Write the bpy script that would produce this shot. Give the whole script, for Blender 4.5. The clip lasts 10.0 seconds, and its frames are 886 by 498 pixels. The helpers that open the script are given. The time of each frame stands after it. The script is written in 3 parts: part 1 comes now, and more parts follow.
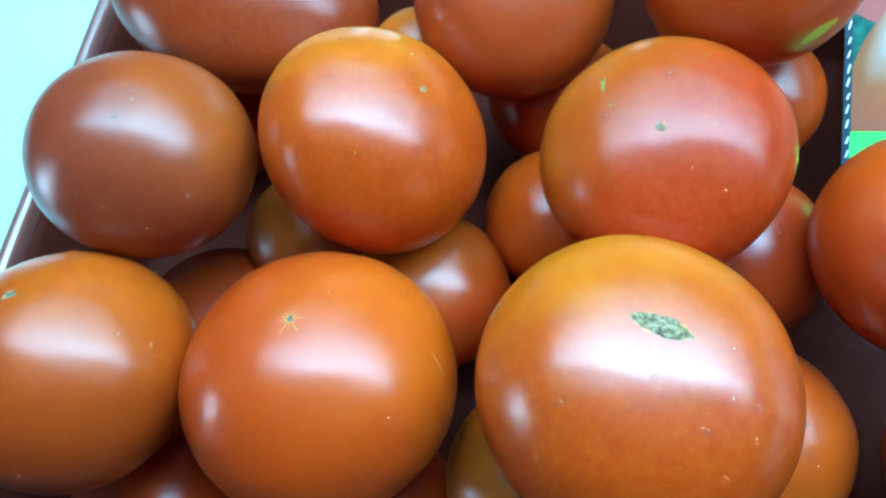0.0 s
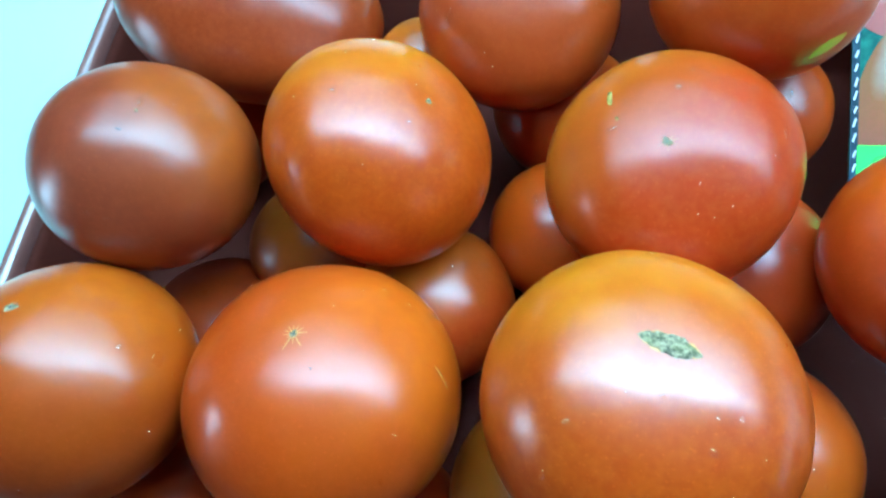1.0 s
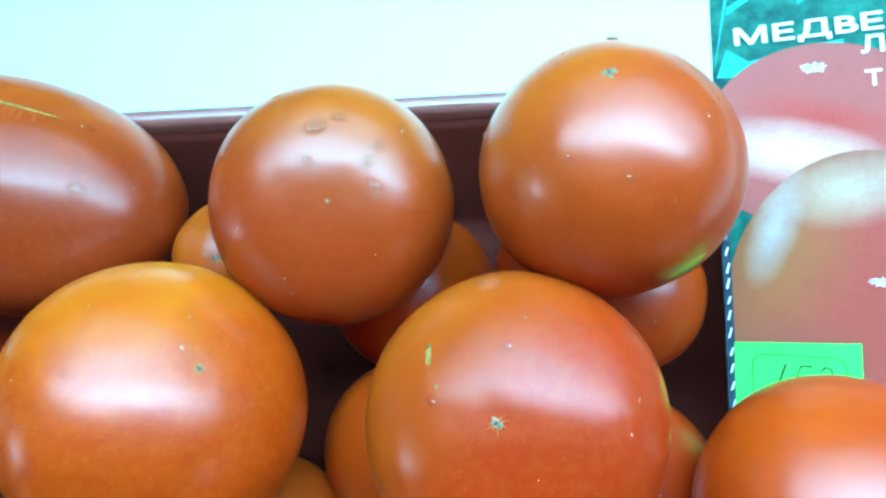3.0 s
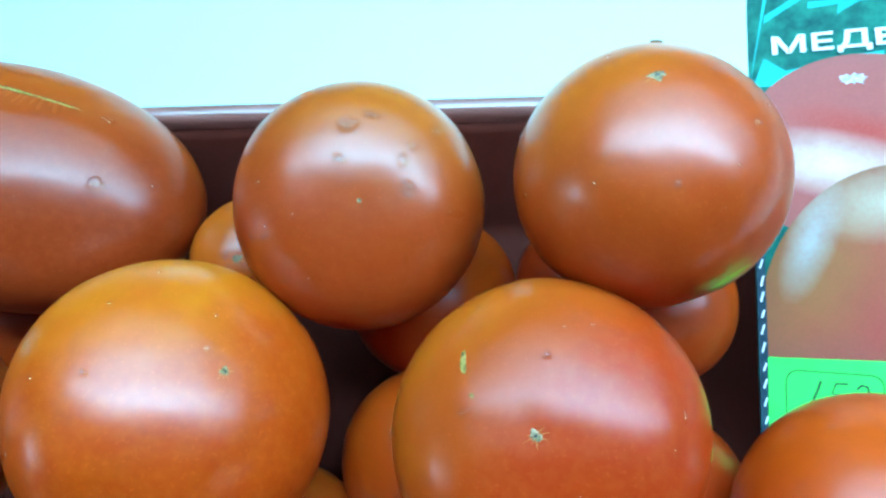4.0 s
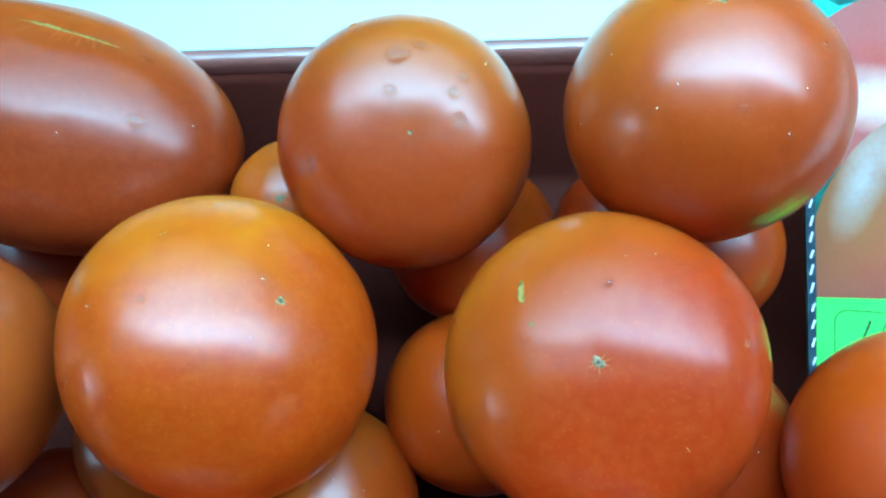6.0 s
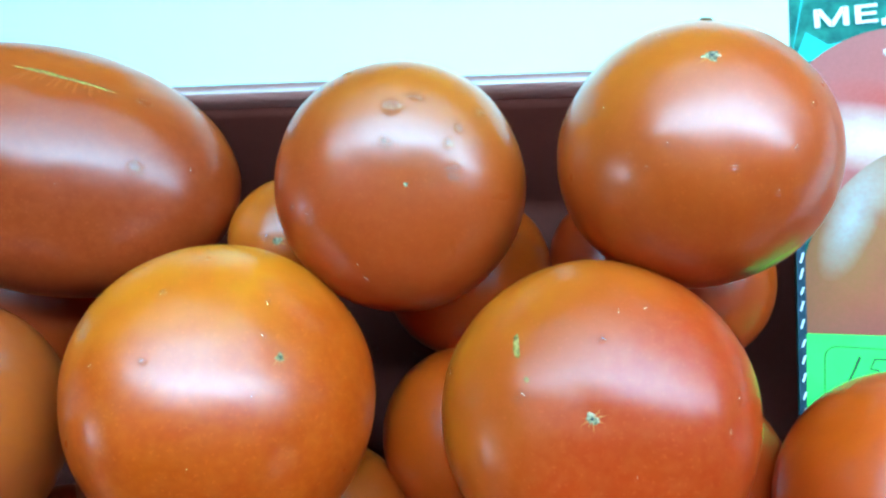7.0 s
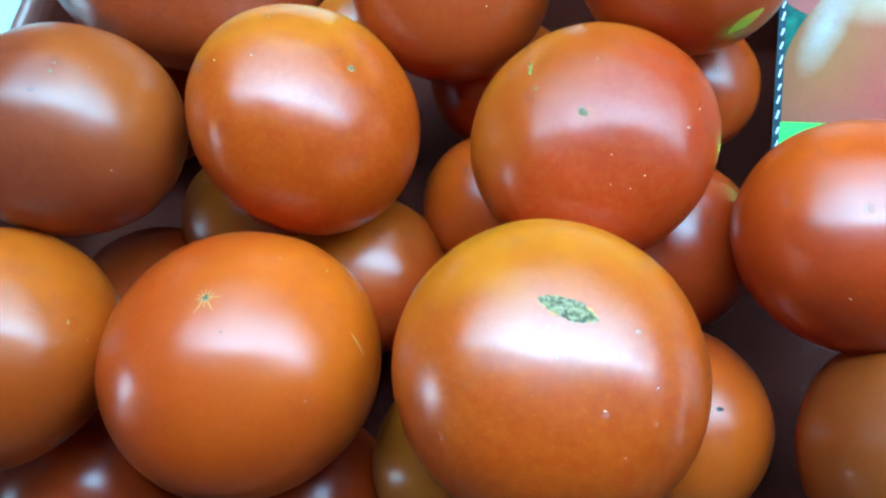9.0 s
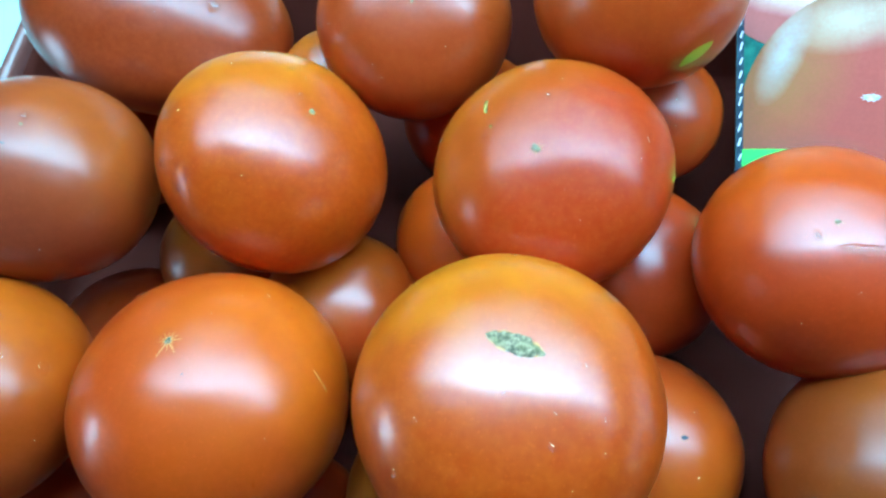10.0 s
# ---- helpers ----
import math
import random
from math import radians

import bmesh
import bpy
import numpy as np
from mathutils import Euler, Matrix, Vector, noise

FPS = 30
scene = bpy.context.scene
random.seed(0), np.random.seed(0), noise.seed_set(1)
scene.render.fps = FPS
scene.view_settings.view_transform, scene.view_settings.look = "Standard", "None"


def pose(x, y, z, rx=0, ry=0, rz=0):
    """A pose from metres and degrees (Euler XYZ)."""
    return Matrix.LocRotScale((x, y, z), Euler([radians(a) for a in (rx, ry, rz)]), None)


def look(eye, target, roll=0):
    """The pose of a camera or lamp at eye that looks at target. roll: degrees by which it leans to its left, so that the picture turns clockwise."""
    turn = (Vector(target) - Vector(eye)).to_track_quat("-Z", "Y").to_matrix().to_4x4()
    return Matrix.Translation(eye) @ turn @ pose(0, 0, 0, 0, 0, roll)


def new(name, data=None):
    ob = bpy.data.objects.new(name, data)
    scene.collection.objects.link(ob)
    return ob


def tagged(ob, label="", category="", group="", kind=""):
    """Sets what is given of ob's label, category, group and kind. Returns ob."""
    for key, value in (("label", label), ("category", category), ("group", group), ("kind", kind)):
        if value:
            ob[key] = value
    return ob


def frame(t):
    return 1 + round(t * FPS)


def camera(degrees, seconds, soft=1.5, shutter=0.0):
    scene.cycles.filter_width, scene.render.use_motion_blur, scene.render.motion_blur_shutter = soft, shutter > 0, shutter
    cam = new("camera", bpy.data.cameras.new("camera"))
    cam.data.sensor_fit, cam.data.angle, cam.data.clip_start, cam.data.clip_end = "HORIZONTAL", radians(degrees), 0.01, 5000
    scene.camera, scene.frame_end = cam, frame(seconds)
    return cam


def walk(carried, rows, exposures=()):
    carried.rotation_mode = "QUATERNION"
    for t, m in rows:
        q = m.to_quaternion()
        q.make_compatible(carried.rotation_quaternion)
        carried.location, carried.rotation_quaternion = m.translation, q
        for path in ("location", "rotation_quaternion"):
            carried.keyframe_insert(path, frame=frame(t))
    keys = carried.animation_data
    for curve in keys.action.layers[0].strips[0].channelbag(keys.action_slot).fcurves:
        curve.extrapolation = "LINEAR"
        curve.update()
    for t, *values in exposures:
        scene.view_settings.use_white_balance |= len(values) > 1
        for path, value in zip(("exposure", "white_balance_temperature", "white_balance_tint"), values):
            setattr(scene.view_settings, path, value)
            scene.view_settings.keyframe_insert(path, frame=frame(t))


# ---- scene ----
cam = camera(65.6, 10.0, soft=2.6, shutter=0.4)
# seconds, place, turn
PATH = [
    (0.0, 0.03532, 0.0541, 0.27685, 21.633, 9.065, 8.291),
    (0.5, 0.0348, 0.0558, 0.27337, 21.906, 9.269, 7.651),
    (1.0, 0.03375, 0.05682, 0.27672, 22.058, 9.03, 8.596),
    (1.2, 0.03259, 0.06872, 0.27461, 22.32, 9.031, 8.471),
    (1.5, 0.02953, 0.08832, 0.26481, 22.289, 8.689, 7.383),
    (1.7, 0.02956, 0.10243, 0.25309, 22.327, 8.277, 5.944),
    (2.0, 0.0316, 0.11531, 0.24939, 22.165, 7.215, 4.951),
    (2.2, 0.03008, 0.11672, 0.2502, 22.59, 5.874, 4.921),
    (2.5, 0.04566, 0.12429, 0.2569, 22.767, 5.198, 4.072),
    (2.7, 0.05663, 0.13234, 0.25791, 22.881, 5.406, 2.694),
    (3.8, 0.04814, 0.12804, 0.25542, 24.86, 3.637, 4.255),
    (4.0, 0.04629, 0.13203, 0.25321, 24.301, 4.129, 4.123),
    (4.5, 0.04641, 0.13497, 0.25083, 23.446, 4.61, 3.999),
    (5.0, 0.04365, 0.12764, 0.24302, 23.565, 4.16, 4.856),
    (5.2, 0.04183, 0.12149, 0.24769, 23.465, 4.083, 5.323),
    (6.3, 0.03374, 0.12545, 0.24865, 21.546, 4.643, 3.961),
    (6.5, 0.0332, 0.13005, 0.2531, 21.203, 4.244, 3.874),
    (7.0, 0.03511, 0.13508, 0.25562, 21.437, 4.427, 3.6),
    (7.5, 0.0366, 0.12928, 0.25431, 21.697, 4.476, 3.78),
    (7.7, 0.03886, 0.11727, 0.25411, 21.476, 4.601, 4.147),
    (8.0, 0.03933, 0.09297, 0.24864, 21.628, 4.945, 5.176),
    (8.2, 0.03584, 0.0789, 0.25298, 21.085, 4.716, 7.044),
    (8.5, 0.03773, 0.06979, 0.25641, 20.617, 5.532, 8.198),
    (8.8, 0.04528, 0.05675, 0.26862, 20.304, 6.498, 8.455),
    (9.0, 0.04966, 0.05518, 0.27415, 20.511, 6.901, 8.449),
    (9.5, 0.05646, 0.05129, 0.27627, 22.332, 8.032, 8.045),
    (10.0, 0.06367, 0.05845, 0.2765, 22.546, 8.273, 7.278),
]
walk(cam, [(t, pose(x, y, z, rx, ry, rz)) for t, x, y, z, rx, ry, rz in PATH],
     [(0, 0.1), (1.0, 0.12), (2.0, 0.18), (2.6, 0.16), (3.8, -0.12), (4.5, -0.18), (5.1, -0.24), (6.3, -0.06), (7.5, 0.02), (8.2, 0.04), (10, 0.1)])

# ---- world and light ----
world = bpy.data.worlds.new("world")
scene.world = world
world.use_nodes = True
wbg = world.node_tree.nodes["Background"]
wbg.inputs[0].default_value = (0.56, 0.87, 1.0, 1)
wbg.inputs[1].default_value = 0.4


def area(name, m, sx, sy, watts, colour):
    d = bpy.data.lights.new(name, "AREA")
    d.shape, d.size, d.size_y, d.energy, d.color = "RECTANGLE", sx, sy, watts, colour
    ob = new(name, d)
    ob.matrix_world = m
    return tagged(ob, kind="structure")


TUBE_X, TUBE_Y, TUBE_Z, DIFF_W, LAMP_POWER = 0.42, 0.17, 0.62, 0.8, 30.5
area("window_light", look((-1.585, -0.36, 0.24), (0.0, 0.14, 0.1)), 0.28, 0.6, 6.5, (0.46, 0.92, 1.3))


# ---- materials ----
def mat(name):
    m = bpy.data.materials.new(name)
    m.use_nodes = True
    nt = m.node_tree
    return m, nt, nt.nodes["Principled BSDF"]


def node(nt, kind, **kw):
    n = nt.nodes.new(kind)
    for k, v in kw.items():
        n.inputs[k].default_value = v
    return n


def noise_tex(nt, scale, detail=2.0, rough=0.5, coord=None):
    n = node(nt, "ShaderNodeTexNoise", Scale=scale, Detail=detail, Roughness=rough)
    if coord is not None:
        nt.links.new(coord, n.inputs["Vector"])
    return n.outputs["Fac"]


def mapped(nt, src, a, b, c, d):
    n = node(nt, "ShaderNodeMapRange", **{"From Min": a, "From Max": b, "To Min": c, "To Max": d})
    nt.links.new(src, n.inputs["Value"])
    return n.outputs["Result"]


def mix_col(nt, fac, a, b, blend="MIX"):
    n = nt.nodes.new("ShaderNodeMix")
    n.data_type, n.blend_type = "RGBA", blend
    for sock, v in ((n.inputs[0], fac), (n.inputs[6], a), (n.inputs[7], b)):
        if isinstance(v, (tuple, float, int)):
            sock.default_value = (*v, 1) if isinstance(v, tuple) else v
        else:
            nt.links.new(v, sock)
    return n.outputs[2]


def bump(nt, bsdf, src, strength, dist):
    n = node(nt, "ShaderNodeBump", Strength=strength, Distance=dist)
    nt.links.new(src, n.inputs["Height"])
    nt.links.new(n.outputs["Normal"], bsdf.inputs["Normal"])


def plain(name, col, rough=0.5, vary=0.12, scale=120.0, relief=0.0, spec=0.5, coat=0.0):
    """A surface of one colour with mottling at two scales."""
    m, nt, b = mat(name)
    tc = nt.nodes.new("ShaderNodeTexCoord").outputs["Object"]
    lo = tuple(c * (1 - vary) for c in col)
    hi = tuple(min(1.0, c * (1 + vary)) for c in col)
    f1 = noise_tex(nt, scale, 3, 0.6, tc)
    f2 = noise_tex(nt, scale * 9, 2, 0.5, tc)
    c = mix_col(nt, f1, lo, hi)
    c = mix_col(nt, mapped(nt, f2, 0.1, 0.9, 0.0, 0.6), c, tuple(x * (1 - vary) for x in col))
    nt.links.new(c, b.inputs["Base Color"])
    nt.links.new(mapped(nt, f1, 0.0, 1.0, rough * 0.8, rough * 1.2), b.inputs["Roughness"])
    b.inputs["Specular IOR Level"].default_value = spec
    b.inputs["Coat Weight"].default_value = coat
    b.inputs["Coat Roughness"].default_value = 0.1
    if relief:
        bump(nt, b, f2, 0.5, relief)
    return m


def skin(name, red, orange, way, low, high, seed, gloss):
    """Tomato skin: red out of orange towards one side, part ripening and part painted light from above, with fine
    freckles and a waxy gloss.
    """
    m, nt, b = mat(name)
    tc = nt.nodes.new("ShaderNodeTexCoord").outputs["Object"]
    shift = node(nt, "ShaderNodeVectorMath")
    shift.operation = "ADD"
    shift.inputs[1].default_value = (seed * 0.37, seed * 0.11, seed * 0.53)
    nt.links.new(tc, shift.inputs[0])
    co = shift.outputs[0]
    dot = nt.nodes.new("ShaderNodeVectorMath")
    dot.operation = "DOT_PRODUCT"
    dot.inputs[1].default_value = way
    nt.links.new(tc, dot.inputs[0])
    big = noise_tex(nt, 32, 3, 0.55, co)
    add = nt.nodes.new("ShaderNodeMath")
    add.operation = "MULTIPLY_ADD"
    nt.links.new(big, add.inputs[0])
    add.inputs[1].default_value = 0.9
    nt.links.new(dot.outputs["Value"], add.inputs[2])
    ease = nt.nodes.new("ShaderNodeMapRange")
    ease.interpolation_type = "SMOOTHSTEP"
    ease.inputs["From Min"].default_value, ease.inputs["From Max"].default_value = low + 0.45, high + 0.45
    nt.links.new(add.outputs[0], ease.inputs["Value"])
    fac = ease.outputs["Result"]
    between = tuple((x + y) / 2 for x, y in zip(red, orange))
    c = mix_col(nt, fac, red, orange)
    # paler high side and redder low side also put the lamp's falloff into colour
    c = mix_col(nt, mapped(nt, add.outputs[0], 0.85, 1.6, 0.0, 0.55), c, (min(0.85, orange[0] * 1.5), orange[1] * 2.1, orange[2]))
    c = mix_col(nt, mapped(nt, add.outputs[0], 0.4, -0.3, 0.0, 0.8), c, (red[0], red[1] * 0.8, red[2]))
    fine = noise_tex(nt, 420, 1, 0.5, co)
    c = mix_col(nt, mapped(nt, fine, 0.35, 0.75, 0.0, 0.34), c, tuple(x * 1.15 + 0.01 for x in between))
    flat = nt.nodes.new("ShaderNodeMapping")
    flat.inputs["Scale"].default_value = (1, 1, 0.18)
    nt.links.new(co, flat.inputs["Vector"])
    streak = noise_tex(nt, 190, 2, 0.55, flat.outputs[0])
    c = mix_col(nt, mapped(nt, streak, 0.35, 0.75, 0.0, 0.2), c, tuple(x * 1.15 for x in between))
    mid = noise_tex(nt, 95, 3, 0.6, co)
    c = mix_col(nt, mapped(nt, mid, 0.35, 0.75, 0.0, 0.2), c, tuple(x * 0.7 for x in red))
    bump(nt, b, noise_tex(nt, 48, 2, 0.4, co), 0.6, 0.0018)
    fleck = noise_tex(nt, 1300, 0, 0.5, co)
    c = mix_col(nt, mapped(nt, fleck, 0.66, 0.85, 0.0, 0.25), c, tuple(min(1, x * 1.4 + 0.02) for x in between))
    nt.links.new(c, b.inputs["Base Color"])
    nt.links.new(mapped(nt, noise_tex(nt, 45, 1, 0.5, co), 0.0, 1.0, 0.275, 0.335), b.inputs["Roughness"])
    b.inputs["IOR"].default_value = 1.5
    b.inputs["Specular IOR Level"].default_value = gloss
    b.inputs["Coat Weight"].default_value = gloss * 0.3
    b.inputs["Coat Roughness"].default_value = 0.1
    b.inputs["Subsurface Weight"].default_value = 0.1
    b.inputs["Subsurface Radius"].default_value = (0.006, 0.002, 0.001)
    b.inputs["Subsurface Scale"].default_value = 0.6
    return m


def water(name, colour, ior):
    m, nt, b = mat(name)
    b.inputs["Base Color"].default_value = colour
    b.inputs["Transmission Weight"].default_value = 1.0
    b.inputs["Roughness"].default_value = 0.0
    b.inputs["IOR"].default_value = ior
    return m


# amber tint of WATER stands in for the darkening by refraction; water itself is colourless
WATER = water("water", (0.9, 0.8, 0.66, 1), 1.25)
DEW = water("dew", (0.98, 0.98, 0.98, 1), 1.4)
STRAW = plain("straw_streak", (0.74, 0.25, 0.06), 0.5, 0.2, 700)


def cork(name, crack, crust, moss):
    """Dry corky tissue: a pale crust broken by dark cracks."""
    m, nt, b = mat(name)
    tc = nt.nodes.new("ShaderNodeTexCoord").outputs["Object"]
    f1 = noise_tex(nt, 900, 4, 0.7, tc)
    f2 = noise_tex(nt, 330, 2, 0.5, tc)
    c = mix_col(nt, mapped(nt, f1, 0.4, 0.6, 0, 1), crack, crust)
    c = mix_col(nt, mapped(nt, f2, 0.45, 0.7, 0, 0.6), c, moss)
    nt.links.new(c, b.inputs["Base Color"])
    b.inputs["Roughness"].default_value = 0.9
    b.inputs["Specular IOR Level"].default_value = 0.1
    bump(nt, b, f1, 0.8, 0.0006)
    return m


SCAR = cork("corky_scar", (0.06, 0.05, 0.03), (0.44, 0.29, 0.17), (0.26, 0.2, 0.08))
CREASE = cork("crease_cork", (0.14, 0.07, 0.02), (0.46, 0.26, 0.07), (0.3, 0.24, 0.04))
NUB = plain("dry_nub", (0.2, 0.09, 0.03), 0.7, 0.4, 500, 0.0003)
SCAR_PALE = plain("pale_scar", (0.62, 0.2, 0.04), 0.5, 0.25, 600, 0.0001)
SCAR_GREEN = plain("unripe_green", (0.44, 0.36, 0.03), 0.35, 0.15, 200)
SCAR_DARK = plain("dark_pit", (0.03, 0.02, 0.015), 0.6, 0.3, 700)
PUCKER = plain("puckered_skin", (0.47, 0.062, 0.004), 0.38, 0.25, 300, 0.0002)
# one tray plastic twice: body darkened for inner shade, rim lightened for reflected light
PLASTIC_SHADED = plain("brown_plastic_shaded", (0.115, 0.021, 0.014), 0.45, 0.2, 60, 0.00005, 0.015, 0.0)
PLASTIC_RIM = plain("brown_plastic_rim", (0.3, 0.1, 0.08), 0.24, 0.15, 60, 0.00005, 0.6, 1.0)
TABLE = plain("table_laminate", (0.58, 0.8, 0.73), 0.3, 0.004, 6)
# wall and ceiling kept dark so they bounce little fill light
WALL = plain("wall_paint", (0.11, 0.115, 0.12), 0.8, 0.05, 3, 0.0004)
CEIL = plain("ceiling_paint", (0.2, 0.2, 0.2), 0.9, 0.04, 3)
FLOOR = plain("floor_tile", (0.18, 0.17, 0.16), 0.5, 0.15, 5)
METAL = plain("white_enamel", (0.75, 0.76, 0.77), 0.35, 0.04, 20)


# ---- building helpers ----
def mesh_object(name, bm, material, parent=None, label="", smooth=True):
    me = bpy.data.meshes.new(name)
    bm.normal_update()
    bm.to_mesh(me)
    bm.free()
    me.materials.append(material)
    if smooth:
        for p in me.polygons:
            p.use_smooth = True
    ob = new(name, me)
    if parent is not None:
        ob.parent = parent
    if label:
        ob["label"] = label
    return ob


def part(name, bm, material, parent, label="", smooth=True):
    return mesh_object(name, bm, material, parent, label, smooth)


def box(bm, lo, hi, bevel=0.0):
    r = bmesh.ops.create_cube(bm, size=1.0)
    for v in r["verts"]:
        v.co = Vector([lo[i] + (v.co[i] + 0.5) * (hi[i] - lo[i]) for i in range(3)])
    if bevel:
        es = list({e for v in r["verts"] for e in v.link_edges})
        bmesh.ops.bevel(bm, geom=es, offset=bevel, segments=3, affect="EDGES", profile=0.6)


def boxed(name, lo, hi, material, label="", category="", bevel=0.0, kind="structure", parent=None):
    bm = bmesh.new()
    box(bm, lo, hi, bevel)
    ob = mesh_object(name, bm, material, parent, smooth=False)
    return tagged(ob, label, category, kind=kind)


# ---- room ----
# unseen room added to close the space and hold down fill light
X0, X1, Y0, Y1, Z0, Z1 = -1.6, 2.0, -1.4, 1.9, -0.9, 1.7
boxed("floor", (X0 - 0.1, Y0 - 0.1, Z0 - 0.1), (X1 + 0.1, Y1 + 0.1, Z0), FLOOR, "grey tiled floor under the table", "floor")
boxed("ceiling", (X0 - 0.1, Y0 - 0.1, Z1), (X1 + 0.1, Y1 + 0.1, Z1 + 0.1), CEIL, "plain dark ceiling, unseen, limits fill light", "ceiling")
boxed("wall_north", (X0, Y1, Z0), (X1, Y1 + 0.1, Z1), WALL, "plain dark wall, unseen, limits fill light", "wall")
boxed("wall_south", (X0, Y0 - 0.1, Z0), (X1, Y0, Z1), WALL, "plain dark wall, unseen, limits fill light", "wall")
boxed("wall_east", (X1, Y0 - 0.1, Z0), (X1 + 0.1, Y1 + 0.1, Z1), WALL, "plain dark wall, unseen, limits fill light", "wall")
WY0, WY1, WZ0, WZ1 = -0.66, -0.06, -0.28, 0.78
bm = bmesh.new()
box(bm, (X0 - 0.1, Y0 - 0.1, Z0), (X0, WY0, Z1))
box(bm, (X0 - 0.1, WY1, Z0), (X0, Y1 + 0.1, Z1))
box(bm, (X0 - 0.1, WY0, Z0), (X0, WY1, WZ0))
box(bm, (X0 - 0.1, WY0, WZ1), (X0, WY1, Z1))
tagged(mesh_object("wall_west", bm, WALL, smooth=False), "plain dark wall with a window, unseen, limits fill light", "wall", kind="structure")
win = tagged(new("window_1"), "tall narrow window with a white frame", "window", kind="structure")
for lo, hi in (((X0 - 0.07, WY0, WZ0), (X0 - 0.03, WY0 + 0.03, WZ1)), ((X0 - 0.07, WY1 - 0.03, WZ0), (X0 - 0.03, WY1, WZ1)),
               ((X0 - 0.07, WY0 + 0.03, WZ0), (X0 - 0.03, WY1 - 0.03, WZ0 + 0.03)), ((X0 - 0.07, WY0 + 0.03, WZ1 - 0.03), (X0 - 0.03, WY1 - 0.03, WZ1))):
    bm = bmesh.new()
    box(bm, lo, hi, 0.003)
    part("window_frame", bm, METAL, win, smooth=False)

# fluorescent fitting over the table
lamp = tagged(new("ceiling_light"), "long white enamelled fluorescent light fitting", "lamp", kind="thing")
bm = bmesh.new()
box(bm, (TUBE_X - 0.9, TUBE_Y - 0.04, TUBE_Z + 0.014), (TUBE_X + 0.9, TUBE_Y + 0.84, TUBE_Z + 0.075), 0.008)
part("housing", bm, METAL, lamp, smooth=False)
m, nt, b = mat("lit_diffuser")
tc = nt.nodes.new("ShaderNodeTexCoord").outputs["Object"]
sep = nt.nodes.new("ShaderNodeSeparateXYZ")
nt.links.new(tc, sep.inputs[0])
# brightest by the tube at the front edge, dimmer with distance from it and towards the ends
ramp = nt.nodes.new("ShaderNodeValToRGB")
ramp.color_ramp.interpolation = "EASE"
stops = ramp.color_ramp.elements
stops[0].color, stops[1].color = (0.3, 0.3, 0.3, 1), (0.05, 0.05, 0.05, 1)
for pos, val in ((0.03, 1.0), (0.07, 0.88), (0.16, 0.42), (0.5, 0.13)):
    stops.new(pos).color = (val, val, val, 1)
nt.links.new(mapped(nt, sep.outputs[1], 0.0, DIFF_W, 0.0, 1.0), ramp.inputs[0])
ends = nt.nodes.new("ShaderNodeMath")
ends.operation = "MULTIPLY"
nt.links.new(mapped(nt, sep.outputs[0], -0.85, -0.4, 0.3, 1.0), ends.inputs[0])
nt.links.new(mapped(nt, sep.outputs[0], 0.0, 0.85, 1.0, 0.35), ends.inputs[1])
glow = nt.nodes.new("ShaderNodeMath")
glow.operation = "MULTIPLY"
nt.links.new(ramp.outputs[0], glow.inputs[0])
nt.links.new(ends.outputs[0], glow.inputs[1])
power = nt.nodes.new("ShaderNodeMath")
power.operation = "MULTIPLY"
nt.links.new(glow.outputs[0], power.inputs[0])
power.inputs[1].default_value = LAMP_POWER
b.inputs["Emission Color"].default_value = (0.40, 0.96, 1.42, 1)
nt.links.new(power.outputs[0], b.inputs["Emission Strength"])
bm = bmesh.new()
box(bm, (-0.85, 0.0, 0.0), (0.85, DIFF_W, 0.012))
part("diffuser", bm, m, lamp, "lit frosted diffuser", smooth=False).location = (TUBE_X, TUBE_Y, TUBE_Z)
for sx in (-0.7, 0.7):
    bm = bmesh.new()
    bmesh.ops.create_cone(bm, cap_ends=True, segments=10, radius1=0.004, radius2=0.004, depth=Z1 - TUBE_Z - 0.075,
                          matrix=Matrix.Translation((TUBE_X + sx, TUBE_Y, (Z1 + TUBE_Z + 0.075) / 2)))
    part("suspension_rod", bm, METAL, lamp)

# ---- table ----
table = tagged(new("table"), "pale turquoise laminate table top", "table")
bm = bmesh.new()
box(bm, (-0.95, -0.07, -0.03), (1.15, 1.0, 0.0), 0.003)
part("tabletop", bm, TABLE, table, smooth=False)
for lx in (-0.9, 1.06):
    for ly in (-0.02, 0.91):
        bm = bmesh.new()
        box(bm, (lx, ly, Z0), (lx + 0.05, ly + 0.05, -0.03), 0.003)
        part("leg", bm, METAL, table, smooth=False)

# ---- tray ----
TX0, TX1, TY0, TY1, SHEAR = -0.1775, 0.235, -0.04, 0.2595, 0.052


def ring(inset, z, radius=0.02, n=8):
    """A closed loop round the tray, drawn in by inset, with round corners."""
    r = max(0.004, radius - inset)
    pts = []
    for cx, cy, a0 in ((TX1 - inset - r, TY1 - inset - r, 0), (TX0 + inset + r, TY1 - inset - r, 90),
                       (TX0 + inset + r, TY0 + inset + r, 180), (TX1 - inset - r, TY0 + inset + r, 270)):
        for i in range(n + 1):
            a = radians(a0 + 90 * i / n)
            x, y = cx + r * math.cos(a), cy + r * math.sin(a)
            pts.append((x, y + SHEAR * (x - TX0), z))
    return pts


